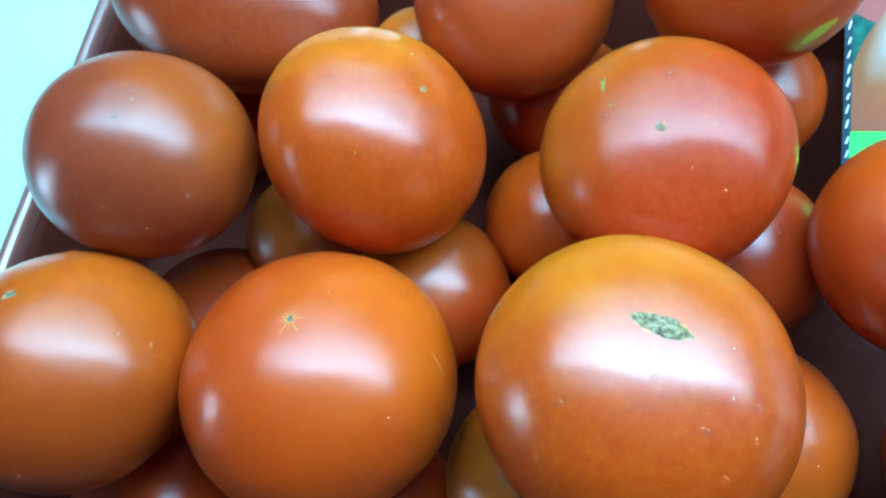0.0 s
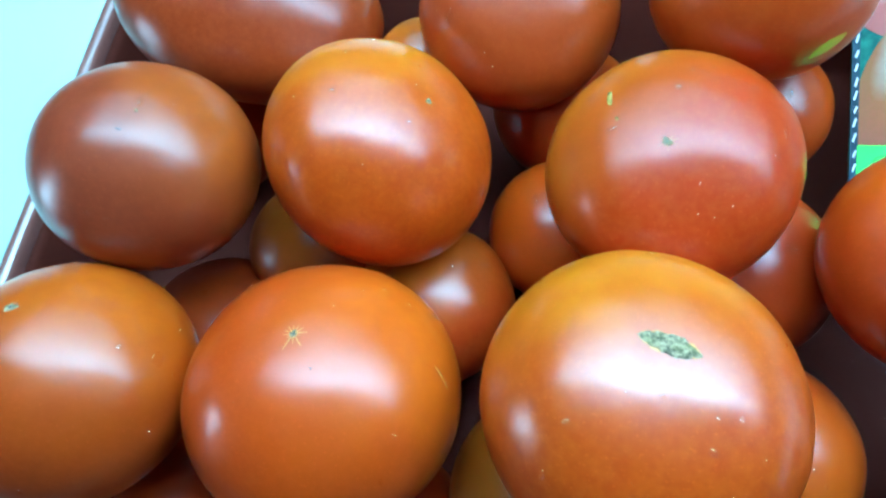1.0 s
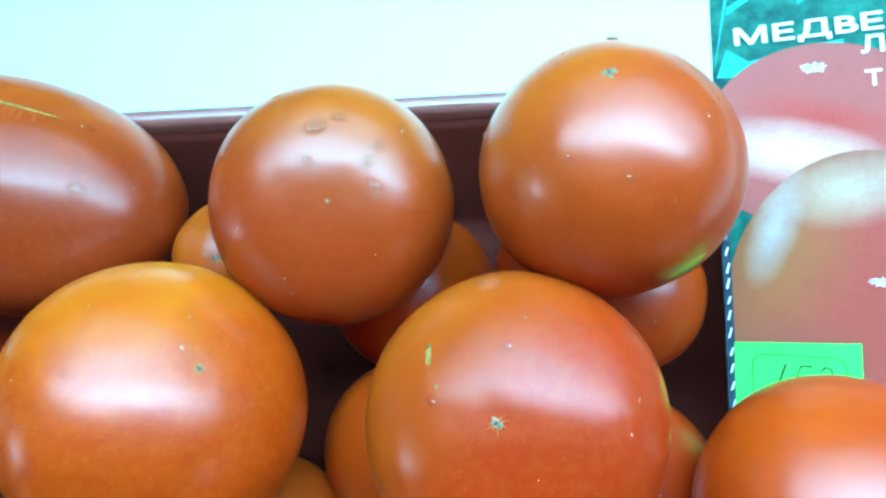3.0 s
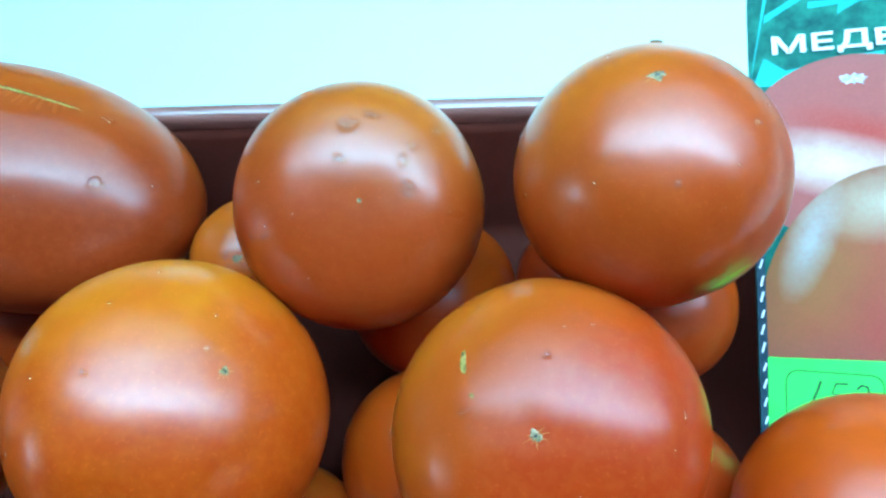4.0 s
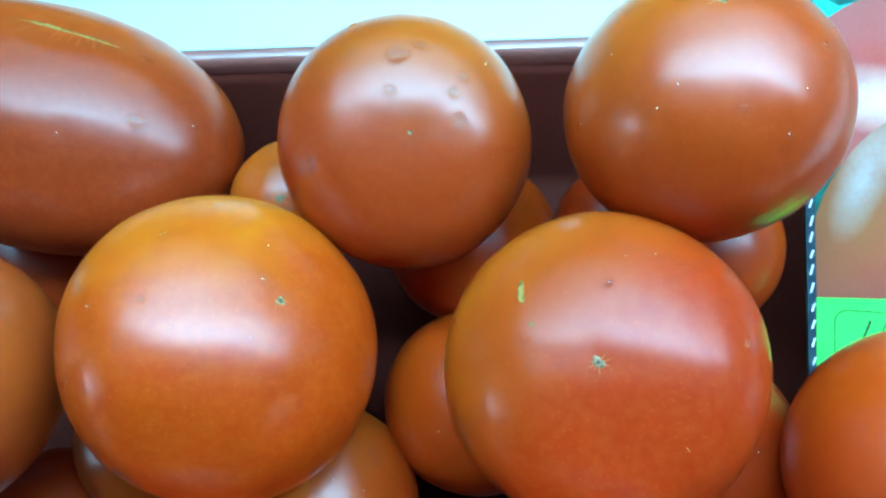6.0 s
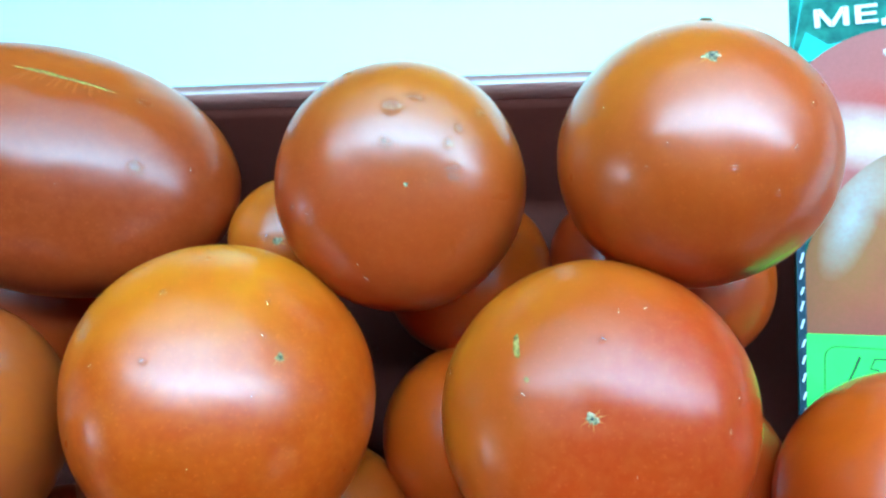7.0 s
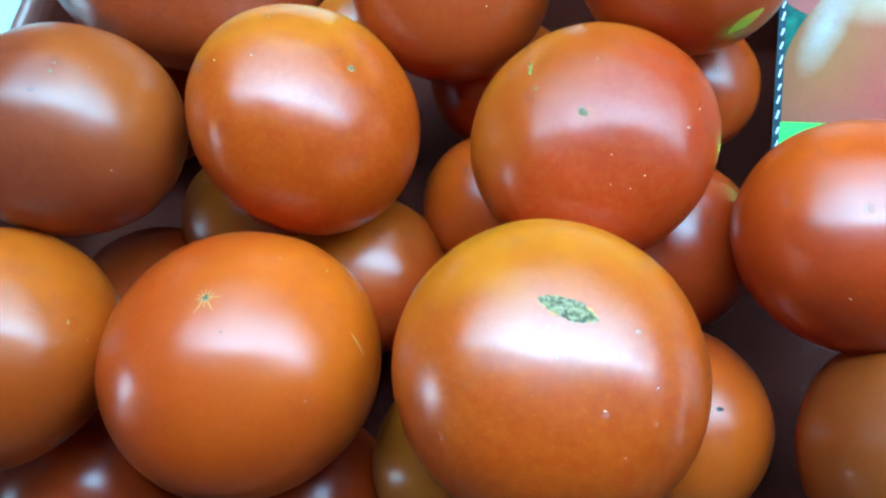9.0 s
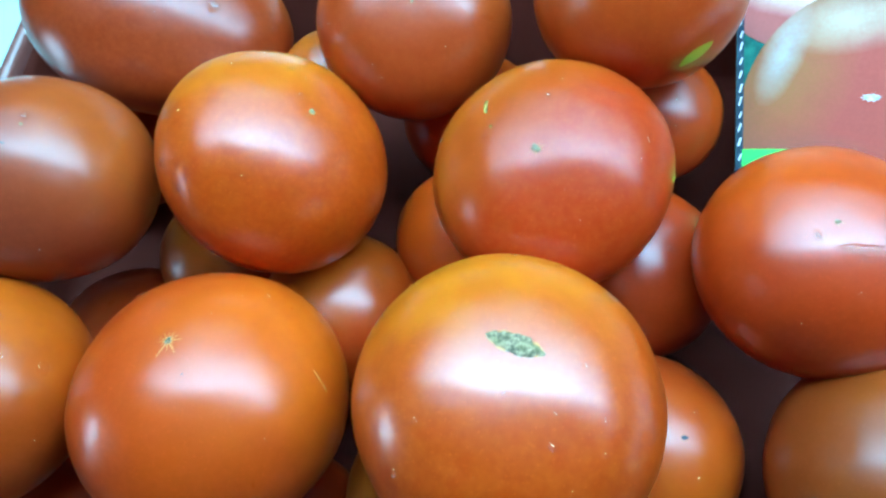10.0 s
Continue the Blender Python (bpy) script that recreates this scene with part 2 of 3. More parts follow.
def sweep(bm, profile, cap_first=False, cap_last=False):
    rings = [[bm.verts.new(p) for p in ring(i, z)] for i, z in profile]
    for a, b in zip(rings, rings[1:]):
        for k in range(len(a)):
            bm.faces.new((a[k], a[(k + 1) % len(a)], b[(k + 1) % len(a)], b[k]))
    if cap_first:
        bm.faces.new(list(reversed(rings[0])))
    if cap_last:
        bm.faces.new(rings[-1])


tray = tagged(new("tray"), "brown glossy plastic tray full of tomatoes", "tray")
bm = bmesh.new()
sweep(bm, [(0.02, 0.0005), (0.016, 0.001), (0.0045, 0.0615), (0.0068, 0.0615), (0.0085, 0.058), (0.0175, 0.008), (0.0195, 0.0045), (0.024, 0.0035)], True, True)
part("body", bm, PLASTIC_SHADED, tray, "brown plastic sides and base, colour darkened for shade")
bm = bmesh.new()
sweep(bm, [(0.0044, 0.0605), (0.0008, 0.0608), (0.0, 0.0622), (0.0, 0.0660), (0.0008, 0.0676), (0.0024, 0.0684), (0.0046, 0.0682), (0.0060, 0.0672), (0.0066, 0.0655), (0.0068, 0.0620)])
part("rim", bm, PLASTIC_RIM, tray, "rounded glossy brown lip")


# ---- tomatoes ----
class Shape:
    """The form of one tomato about its own middle; z runs to the blossom end."""

    def __init__(self, r, size, seed, lobes, dents):
        self.r, self.size, self.seed, self.lobes, self.dents = r, Vector(size), seed, lobes, dents

    def at(self, d):
        s = 1.0
        ph = math.atan2(d.y, d.x)
        side = math.hypot(d.x, d.y)
        s += self.lobes * math.cos(5 * ph + self.seed) * side * side * (0.4 + 0.6 * abs(d.z))
        s += 0.012 * noise.noise(d * 1.3 + Vector((self.seed, 0, 0)))
        s += 0.004 * noise.noise(d * 3.5 + Vector((0, self.seed, 0)))
        for way, depth, width in self.dents:
            s -= depth * math.exp(-((d - way).length / width) ** 2)
        p = Vector([a * b for a, b in zip(d, self.size)]) * (self.r * s)
        if d.z < -0.8:
            p.z += self.r * 0.18 * ((-0.8 - d.z) / 0.2) ** 2
        return p

    def normal(self, d):
        return Vector([a / b for a, b in zip(d, self.size)]).normalized()

    def moved(self, d, off):
        return (d + Vector([a / (b * self.r) for a, b in zip(off, self.size)])).normalized()


def unit(th, ph):
    th, ph = radians(th), radians(ph)
    return Vector((math.sin(th) * math.cos(ph), math.sin(th) * math.sin(ph), math.cos(th)))


def basis(a):
    """Columns: the local axes in the world, z along a."""
    z = Vector(a).normalized()
    x = (Vector((1, 0, 0)) - z * z.x).normalized()
    return Matrix((x, z.cross(x), z)).transposed()


def frame_at(sh, d, m):
    """Tangents at d: the first towards the world's x, the second away from it."""
    n = sh.normal(d)
    wx = m.transposed() @ Vector((1, 0, 0))
    e1 = (wx - n * wx.dot(n)).normalized()
    return n, e1, n.cross(e1)


def drape(sh, d, m, outline, turn=0.0, lift=0.00012, rings=4, n=28):
    """A thin patch that follows the skin. outline(angle) is its reach in metres."""
    nn, e1, e2 = frame_at(sh, d, m)
    bm = bmesh.new()
    mid = bm.verts.new(sh.at(d) + nn * lift)
    loops = []
    for i in range(1, rings + 1):
        loop = []
        for j in range(n):
            a = 2 * math.pi * j / n
            x, y = outline(a)
            x, y = x * i / rings, y * i / rings
            c, s = math.cos(turn), math.sin(turn)
            off = e1 * (x * c - y * s) + e2 * (x * s + y * c)
            q = sh.moved(d, off)
            up = lift if i < rings else -0.00005
            loop.append(bm.verts.new(sh.at(q) + sh.normal(q) * up))
        loops.append(loop)
    for j in range(n):
        bm.faces.new((mid, loops[0][j], loops[0][(j + 1) % n]))
        for a, b in zip(loops, loops[1:]):
            bm.faces.new((a[j], b[j], b[(j + 1) % n], a[(j + 1) % n]))
    return bm


def blob(rng, rx, ry, rough=0.2, top=8):
    ks = [(rng.uniform(-1, 1) * rough / i ** 0.8, rng.uniform(0, 6.28), i) for i in range(2, top)]

    def f(a):
        s = 1 + sum(h * math.cos(i * a + p) for h, p, i in ks)
        return rx * s * math.cos(a), ry * s * math.sin(a)
    return f


def star(rng, r, rays):
    hs = [rng.uniform(0.25, 1.0) + (rng.random() > 0.8) * 0.9 for _ in range(rays)]

    def f(a):
        u = a / (2 * math.pi) * rays
        i = int(u) % rays
        s = abs((u % 1) - 0.5) * 2
        reach = r * (0.3 + hs[i] * (1 - s) ** 4)
        return reach * math.cos(a), reach * math.sin(a)
    return f


def lens(rng, rx, ry):
    """A ragged patch that runs out to a point at both ends."""
    ks = [(rng.uniform(-1, 1) * 0.28 / i ** 0.5, rng.uniform(0, 6.28), i) for i in (2, 3, 5, 8, 11, 15, 21, 28)]

    def f(a):
        s = 1 + sum(h * math.cos(i * a + p) for h, p, i in ks)
        return rx * math.cos(a), ry * math.sin(a) * abs(math.sin(a)) ** 0.5 * s
    return f


def drop(sh, d, m, rx, ry, rng):
    """A flattened bead of water on the skin."""
    nn, e1, e2 = frame_at(sh, d, m)
    f = blob(rng, rx, ry, 0.26 if max(rx, ry) > 0.0009 else 0.12)
    small = max(rx, ry) < 0.0012
    h = min(rx, ry) * (0.8 if small else 0.42)
    bend = 2 if small else 4
    bm = bmesh.new()
    p0 = sh.at(d)
    loops = []
    for lev in (1.0, 0.97, 0.88, 0.7, 0.4):
        z = h * math.sqrt(max(0.0, 1 - lev ** bend)) - (0.00012 if lev == 1.0 else 0)
        loop = []
        for j in range(14):
            x, y = f(2 * math.pi * j / 14)
            q = e1 * (x * lev) + e2 * (y * lev)
            dd = sh.moved(d, q)
            loop.append(bm.verts.new(sh.at(dd) + sh.normal(dd) * z))
        loops.append(loop)
    top = bm.verts.new(p0 + nn * h)
    low = bm.verts.new(p0 - nn * 0.00012)
    for j in range(14):
        k = (j + 1) % 14
        for a, b in zip(loops, loops[1:]):
            bm.faces.new((a[j], a[k], b[k], b[j]))
        bm.faces.new((loops[-1][j], loops[-1][k], top))
        bm.faces.new((loops[0][k], loops[0][j], low))
    return bm


RED, DEEP, BROWN = (0.42, 0.026, 0.002), (0.37, 0.029, 0.003), (0.41, 0.036, 0.003)
ORANGE, GOLD, AMBER = (0.53, 0.050, 0.002), (0.68, 0.135, 0.004), (0.47, 0.077, 0.004)
EMBER, FLAME = (0.47, 0.036, 0.001), (0.56, 0.064, 0.003)
DUSK, OLIVE = (0.25, 0.029, 0.010), (0.34, 0.060, 0.005)
count = [0]
CREASE_TURN = 0.04


def tomato(c, r, k, axis, label, red, orange, way, low=-0.3, high=0.8, drops=(), marks=(), lobes=0.008, dents=(), wide=(1, 1), turned=None, gloss=0.42):
    count[0] += 1
    seed = count[0]
    rng = random.Random(seed * 7 + 3)
    m = Matrix(turned) if turned else basis(axis)
    ds = [(unit(*v[:2]), v[2], v[3]) for v in dents]
    for kind, th, ph, size in marks:
        if kind in ("spot", "star"):
            ds.append((unit(th, ph), 0.007, 0.1))
    sh = Shape(r, (*wide, k), seed * 1.7, lobes, ds)
    bm = bmesh.new()
    bmesh.ops.create_icosphere(bm, subdivisions=6, radius=1.0)
    for v in bm.verts:
        v.co = sh.at(v.co.normalized())
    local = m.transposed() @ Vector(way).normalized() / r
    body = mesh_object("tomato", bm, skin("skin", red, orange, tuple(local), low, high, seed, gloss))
    body.matrix_world = Matrix.Translation(c) @ m.to_4x4()
    tagged(body, label, "tomato", "tomatoes in the tray", "thing")
    for kind, th, ph, size in marks:
        d, s = unit(th, ph), size / 1000
        if kind in ("spot", "star"):
            long, rays = (1.0, 11) if kind == "spot" else (2.3, 12)
            part("scar_halo", drape(sh, d, m, star(rng, s * long, rays), 0, 0.00005, 5, 132), SCAR_PALE if kind == "spot" else STRAW, body, "pale streaks round the blossom scar")
            part("blossom_scar", drape(sh, d, m, blob(rng, s * 0.7, s * 0.62, 0.45, 14), 0, 0.00018, 5, 48), SCAR, body, "small green-brown blossom scar")
            if s > 0.0012:
                part("scar_pit", drape(sh, d, m, blob(rng, s * 0.24, s * 0.2, 0.5), 0.4, 0.0003), SCAR_DARK, body, "dark pit of the scar")
        elif kind == "ring":
            part("scar_halo", drape(sh, d, m, star(rng, s * 1.1, 7), 0, 0.00006, 5, 56), SCAR_PALE, body)
            part("blossom_scar", drape(sh, d, m, blob(rng, s * 0.75, s * 0.55, 0.3), 0.4, 0.0002), SCAR, body, "oval green blossom scar")
        elif kind == "cork":
            part("scar_halo", drape(sh, d, m, lens(rng, s * 1.06, s * 0.4), -0.22, 0.00006, 5, 90), SCAR_PALE, body, "pale edge of the corky scar")
            part("corky_scar", drape(sh, d, m, lens(rng, s * 1.0, s * 0.33), -0.22, 0.00025, 6, 150), SCAR, body, "long rough grey-green corky scar")
        elif kind == "streak":
            part("corky_streak", drape(sh, d, m, blob(rng, s * 0.24, s * 1.05, 0.45), 0, 0.0001), CREASE, body, "narrow pale green corky streak")
        elif kind == "dot":
            part("pale_fleck", drape(sh, d, m, blob(rng, s * 0.7, s * 0.8, 0.3), 0, 0.0001), CREASE, body)
        elif kind == "green":
            part("green_patch", drape(sh, d, m, blob(rng, s * 1.0, s * 0.42, 0.15), 0.45, 0.00005, 5), SCAR_GREEN, body, "unripe yellow-green patch")
        elif kind == "pit":
            part("dark_pit", drape(sh, d, m, blob(rng, s * 0.8, s * 0.5, 0.3), 0.2, 0.0001), SCAR_DARK, body, "small dark pit")
        elif kind == "dash":
            part("dark_fleck", drape(sh, d, m, blob(rng, s * 0.65, s * 0.14, 0.2), -0.1, 0.0001), SCAR_DARK, body, "short dark fleck")
        elif kind == "crack":
            part("healed_crack", drape(sh, d, m, blob(rng, s * 1.25, s * 0.08, 0.5), -0.35, 0.0001, 4, 40), SCAR_PALE, body, "thin healed crack")
        elif kind == "bump":
            part("dry_nub", drop(sh, d, m, s, s, rng), NUB, body, "small dry brown nub")
        elif kind == "crease":
            part("corky_crease", drape(sh, d, m, blob(rng, s * 1.0, s * 0.05, 0.5, 14), CREASE_TURN, 0.0002, 5, 90), CREASE, body, "long yellow-green corky crease")
            nn, e1, e2 = frame_at(sh, d, m)
            for i in range(11):
                u = -0.85 + 0.17 * i + rng.uniform(-0.05, 0.05)
                reach = s * rng.uniform(0.12, 0.32)
                q = sh.moved(d, e1 * (u * s) + e2 * (u * s * CREASE_TURN - reach * 0.8))
                part("pucker", drape(sh, q, m, blob(rng, s * rng.uniform(0.03, 0.055), reach, 0.25), 0.5 * u, 0.00004, 4, 20), PUCKER, body, "pale orange puckered streak")
    for th, ph, a, b in drops:
        part("water_drop", drop(sh, unit(th, ph), m, a / 780, b / 780, rng), DEW if max(a, b) < 0.95 else WATER, body).visible_shadow = False
    return body


tomato((-0.1045, 0.1446, 0.0991), 0.0348, 0.935, (0.057, 0.569, 0.82), "brown-red tomato resting against the tray rim", DUSK, (0.37, 0.047, 0.006), (0.85, 0.45, 0.2), -0.1, 1.1,
       drops=[(29, -47, 0.9, 1.2), (37, -23, 0.4, 0.4), (84, -86, 0.5, 0.6), (87, -77, 0.6, 0.5), (88, -39, 0.5, 0.5), (102, -60, 0.6, 0.6)],
       marks=[('spot', 34, -52, 0.7), ('dash', 43, -66, 1.6)])
tomato((-0.0326, 0.1604, 0.0882), 0.0379, 0.828, (0.648, 0.243, 0.722), "orange tomato with a small green blossom scar", EMBER, GOLD, (-0.1, 0.85, 0.4), -0.1, 1.6,
       drops=[(46, 169, 0.6, 0.6), (47, 138, 0.6, 0.6), (68, -160, 0.5, 0.6), (47, -156, 0.7, 0.8), (16, 130, 0.6, 0.7), (9, -173, 0.7, 0.8), (22, -106, 0.3, 0.4), (89, -141, 0.5, 0.8), (52, -108, 0.4, 0.5), (36, -38, 0.3, 0.4), (54, -34, 0.3, 0.6), (101, -117, 0.5, 0.5)],
       marks=[('spot', 6, -103, 1.5)], gloss=0.5)
tomato((0.0563, 0.1598, 0.0891), 0.0364, 0.707, (-0.153, -0.08, 0.985), "flattened red tomato with a pale green corky streak", RED, AMBER, (-0.8, 0.6, -0.2), -0.3, 0.8,
       drops=[(24, 175, 1.1, 0.9), (22, 80, 0.7, 0.8), (35, 74, 0.4, 0.5), (41, 61, 0.5, 0.5), (55, 6, 0.6, 1.5), (50, -9, 0.5, 0.8), (29, -58, 0.4, 0.5), (45, -48, 0.4, 0.5), (42, -68, 0.4, 0.4), (46, -60, 0.4, 0.5), (66, 167, 0.4, 0.8)],
       marks=[('spot', 5, -84, 2.0), ('streak', 33, 143, 3.2), ('dot', 23, 161, 0.8), ('green', 86, -5, 2.5)],
       dents=((5, -84, 0.05, 0.45), (30, -78, 0.05, 0.4)), gloss=0.3)
tomato((0.0058, 0.2173, 0.0889), 0.0339, 0.791, (0.191, -0.405, 0.894), "round brown-red tomato covered with water drops", (0.37, 0.034, 0.003), (0.4, 0.068, 0.005), (0.2, 0.9, 0.4), -0.2, 0.9,
       drops=[(35, 101, 2.3, 2.0), (40, 84, 1.7, 1.0), (51, 45, 0.9, 0.7), (35, 48, 1.2, 1.1), (26, 45, 1.1, 1.5), (20, 118, 1.7, 1.1), (22, 17, 1.7, 1.7), (46, -5, 2.5, 0.8), (47, -161, 1.3, 1.9), (36, -51, 0.7, 1.9), (30, -166, 0.3, 0.4), (49, 172, 0.4, 0.4), (57, -167, 0.4, 0.7), (43, -120, 0.5, 0.5), (68, 118, 1.0, 1.0), (49, -111, 0.8, 0.6)],
       marks=[('spot', 0, -46, 1.0)],
       dents=((4, -90, 0.1, 0.55),), gloss=0.5)
tomato((0.08, 0.2224, 0.0996), 0.0331, 0.979, (-0.021, 0.575, 0.818), "large brown-orange tomato with a yellow-green patch", (0.44, 0.042, 0.003), AMBER, (-0.5, 0.8, 0.3), -0.2, 1.2,
       drops=[(21, 180, 0.8, 0.5), (50, -44, 0.7, 0.8), (63, -63, 0.7, 0.6), (78, -71, 0.6, 0.6), (67, -89, 0.7, 0.6), (71, -121, 0.7, 0.5), (68, -130, 0.7, 0.4), (61, -115, 0.5, 0.5), (71, -180, 0.5, 0.8), (88, -156, 0.5, 0.8), (56, -153, 0.3, 0.4), (47, -26, 0.5, 0.5)],
       marks=[('spot', 23, -102, 2.5), ('green', 116, -56, 6.3), ('bump', 12, 90, 1.4)], gloss=0.52)
tomato((-0.0997, 0.2252, 0.0792), 0.0440, 0.723, (0.479, -0.779, -0.404), "broad ribbed tomato with a long corky crease", (0.28, 0.025, 0.003), (0.42, 0.055, 0.004), (0.2, 0.8, 0.4), 0.0, 1.3,
       drops=[(31, 26, 1.7, 1.2), (42, -26, 2.0, 1.9), (42, -65, 0.6, 0.7), (55, -5, 1.0, 1.0)],
       marks=[('crease', 12, 75, 12.5)],
       dents=((17, 139, 0.025, 0.14), (9, 70, 0.025, 0.14), (23, 49, 0.025, 0.14), (58, -95, 0.09, 0.65), (60, -42, 0.07, 0.5), (41, 152, -0.09, 0.45)), gloss=0.38,
       wide=(1.186, 0.918), turned=((0.966, 0.065, 0.249), (-0.142, 0.943, 0.302), (-0.215, -0.328, 0.92)))
tomato((-0.1109, 0.0761, 0.0923), 0.0362, 0.881, (0.136, 0.2, 0.97), "orange tomato with two large water drops", (0.36, 0.031, 0.003), (0.46, 0.058, 0.003), (0.4, 0.7, 0.5), -0.3, 1.0,
       drops=[(39, 10, 0.9, 1.1), (57, 9, 1.4, 1.8), (74, -22, 0.8, 0.8), (70, 29, 0.5, 0.5), (54, 100, 1.0, 0.9), (72, -80, 0.7, 0.6), (68, 5, 0.5, 0.5)],
       marks=[('spot', 17, 136, 2.5)])
tomato((-0.0361, 0.0826, 0.0846), 0.0396, 0.857, (-0.016, 0.308, 0.951), "red-orange tomato with a starred blossom scar", (0.5, 0.038, 0.002), FLAME, (0.6, 0.4, 0.3), -0.2, 1.0,
       drops=[(49, 139, 1.0, 1.0), (44, 98, 0.6, 0.6), (18, 49, 0.5, 0.3), (33, 52, 0.5, 0.5), (44, 50, 0.6, 0.5), (52, 39, 0.6, 0.5), (58, -32, 0.6, 0.7), (71, -46, 0.4, 1.0), (33, -118, 0.4, 0.3)],
       marks=[('star', 2, -50, 1.5), ('crack', 66, 3, 3.4), ('pit', 18, -50, 0.4)])
tomato((0.0504, 0.0885, 0.0971), 0.0398, 0.864, (0.188, 0.214, 0.959), "large orange tomato with a long corky scar", EMBER, GOLD, (-0.3, 0.85, 0.4), -0.15, 1.45,
       drops=[(46, -142, 0.7, 0.6), (18, -111, 0.6, 0.4), (27, -44, 0.5, 0.7), (34, -33, 0.6, 0.6), (33, -69, 0.9, 0.8), (42, -44, 0.5, 0.6), (50, -63, 0.7, 0.8), (66, -133, 0.5, 0.9), (47, -106, 0.2, 0.4), (25, -136, 0.3, 0.3), (28, -145, 0.2, 0.3), (12, -149, 0.4, 0.2), (19, -6, 0.4, 0.6), (22, -79, 0.4, 0.2), (23, -71, 0.4, 0.2), (23, -61, 0.3, 0.3), (67, 144, 0.5, 0.6), (51, 99, 0.7, 0.5), (43, 21, 0.4, 0.6)],
       marks=[('cork', 5, 167, 7.8)],
       dents=((5, 167, 0.06, 0.45), (32, -90, 0.05, 0.45)), gloss=0.6)
tomato((0.134, 0.1407, 0.0789), 0.0346, 0.878, (0.145, 0.225, 0.963), "red-orange tomato leaning on the seed packet", RED, ORANGE, (-0.2, 0.8, 0.5), -0.1, 1.2,
       drops=[(32, -139, 0.8, 1.1), (28, -111, 2.9, 0.9), (26, -94, 1.7, 1.0), (31, -102, 0.6, 0.5), (69, -114, 0.6, 0.5), (46, -97, 0.8, 0.7)],
       marks=[('spot', 22, -138, 1.0)], gloss=0.55)
# skin colours darkened to stand in for shade low in the heap
tomato((0.0894, 0.0866, 0.0439), 0.0310, 0.880, (0.099, 0.099, 0.99), "small orange tomato with a dark pit", DEEP, (0.44, 0.046, 0.003), (0.3, -0.4, 0.6), -0.5, 0.8,
       drops=[(24, 34, 0.6, 0.6), (20, -49, 0.4, 0.5), (31, -45, 0.5, 0.6)],
       marks=[('pit', 13, -7, 1.4)])
# dark skin colours carry the shadow of the tomato leaning above
tomato((0.1575, 0.083, 0.0655), 0.0365, 0.879, (0.099, 0.099, 0.99), "greenish orange tomato lying low in the tray", (0.24, 0.028, 0.004), (0.27, 0.042, 0.004), (0.2, 0.0, 0.8), -0.3, 0.8)
tomato((0.0851, 0.1474, 0.0438), 0.0314, 0.875, (0.099, 0.099, 0.99), "dull red tomato wedged between larger ones", DEEP, RED, (0.1, 0.6, 0.6), -0.4, 0.9,
       drops=[(15, -34, 1.0, 0.9), (19, -29, 0.6, 0.7), (24, -67, 0.4, 0.4)])
tomato((0.0905, 0.2075, 0.049), 0.0255, 0.880, (0.099, 0.099, 0.99), "small amber tomato near the back of the tray", DEEP, BROWN, (0.6, 0.2, 0.4), -0.3, 0.9,
       drops=[(22, -65, 0.8, 1.5), (45, -76, 1.0, 1.5), (58, -85, 0.6, 1.0)])
tomato((0.0260, 0.1590, 0.0371), 0.0278, 0.880, (0.099, 0.099, 0.99), "small orange tomato wedged in the lower layer", RED, ORANGE, (-0.3, 0.3, 0.6), -0.9, 0.4,
       drops=[(26, -179, 0.8, 1.4), (41, -126, 0.5, 0.6)])
tomato((-0.0180, 0.1257, 0.0399), 0.0296, 0.866, (0.099, 0.099, 0.99), "amber tomato in the lower layer with a wet shine", RED, AMBER, (-0.6, 0.5, 0.5), -0.5, 0.7,
       drops=[(32, 10, 1.1, 1.1), (16, 31, 0.6, 0.7)])
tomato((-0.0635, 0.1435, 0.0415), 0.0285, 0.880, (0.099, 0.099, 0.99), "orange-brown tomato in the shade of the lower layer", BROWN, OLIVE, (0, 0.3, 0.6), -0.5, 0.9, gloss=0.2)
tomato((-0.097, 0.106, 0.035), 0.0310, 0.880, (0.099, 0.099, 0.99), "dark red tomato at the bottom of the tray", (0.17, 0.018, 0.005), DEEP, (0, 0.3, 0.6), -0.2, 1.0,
       drops=[(13, 106, 1.1, 1.2)])
tomato((0.0287, 0.066, 0.0449), 0.0308, 0.877, (0.099, 0.099, 0.99), "amber tomato under the large orange one", BROWN, OLIVE, (-0.3, 0.3, 0.6), -0.9, 0.5)
tomato((-0.0314, 0.2113, 0.0637), 0.0190, 0.912, (0.099, 0.099, 0.99), "small yellow-orange tomato with an oval green scar", BROWN, AMBER, (-0.3, 0.6, 0.6), -0.9, 0.7,
       drops=[(27, -113, 0.7, 0.9)],
       marks=[('ring', 27, -90, 2.0)])
tomato((0.0217, 0.211, 0.0387), 0.0280, 0.875, (0.099, 0.099, 0.99), "orange tomato half hidden at the back of the tray", RED, ORANGE, (0.3, 0.3, 0.6), -0.9, 0.6)
tomato((0.0735, 0.2202, 0.0285), 0.0245, 0.856, (0.099, 0.099, 0.99), "dull red tomato deep at the back of the tray", DEEP, RED, (0, 0.3, 0.6), -0.4, 0.9)
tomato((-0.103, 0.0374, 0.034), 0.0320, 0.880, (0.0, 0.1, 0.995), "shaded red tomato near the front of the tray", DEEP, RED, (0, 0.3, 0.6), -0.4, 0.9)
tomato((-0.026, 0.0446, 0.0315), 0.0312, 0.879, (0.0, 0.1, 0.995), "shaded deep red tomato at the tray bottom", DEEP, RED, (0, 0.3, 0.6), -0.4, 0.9)
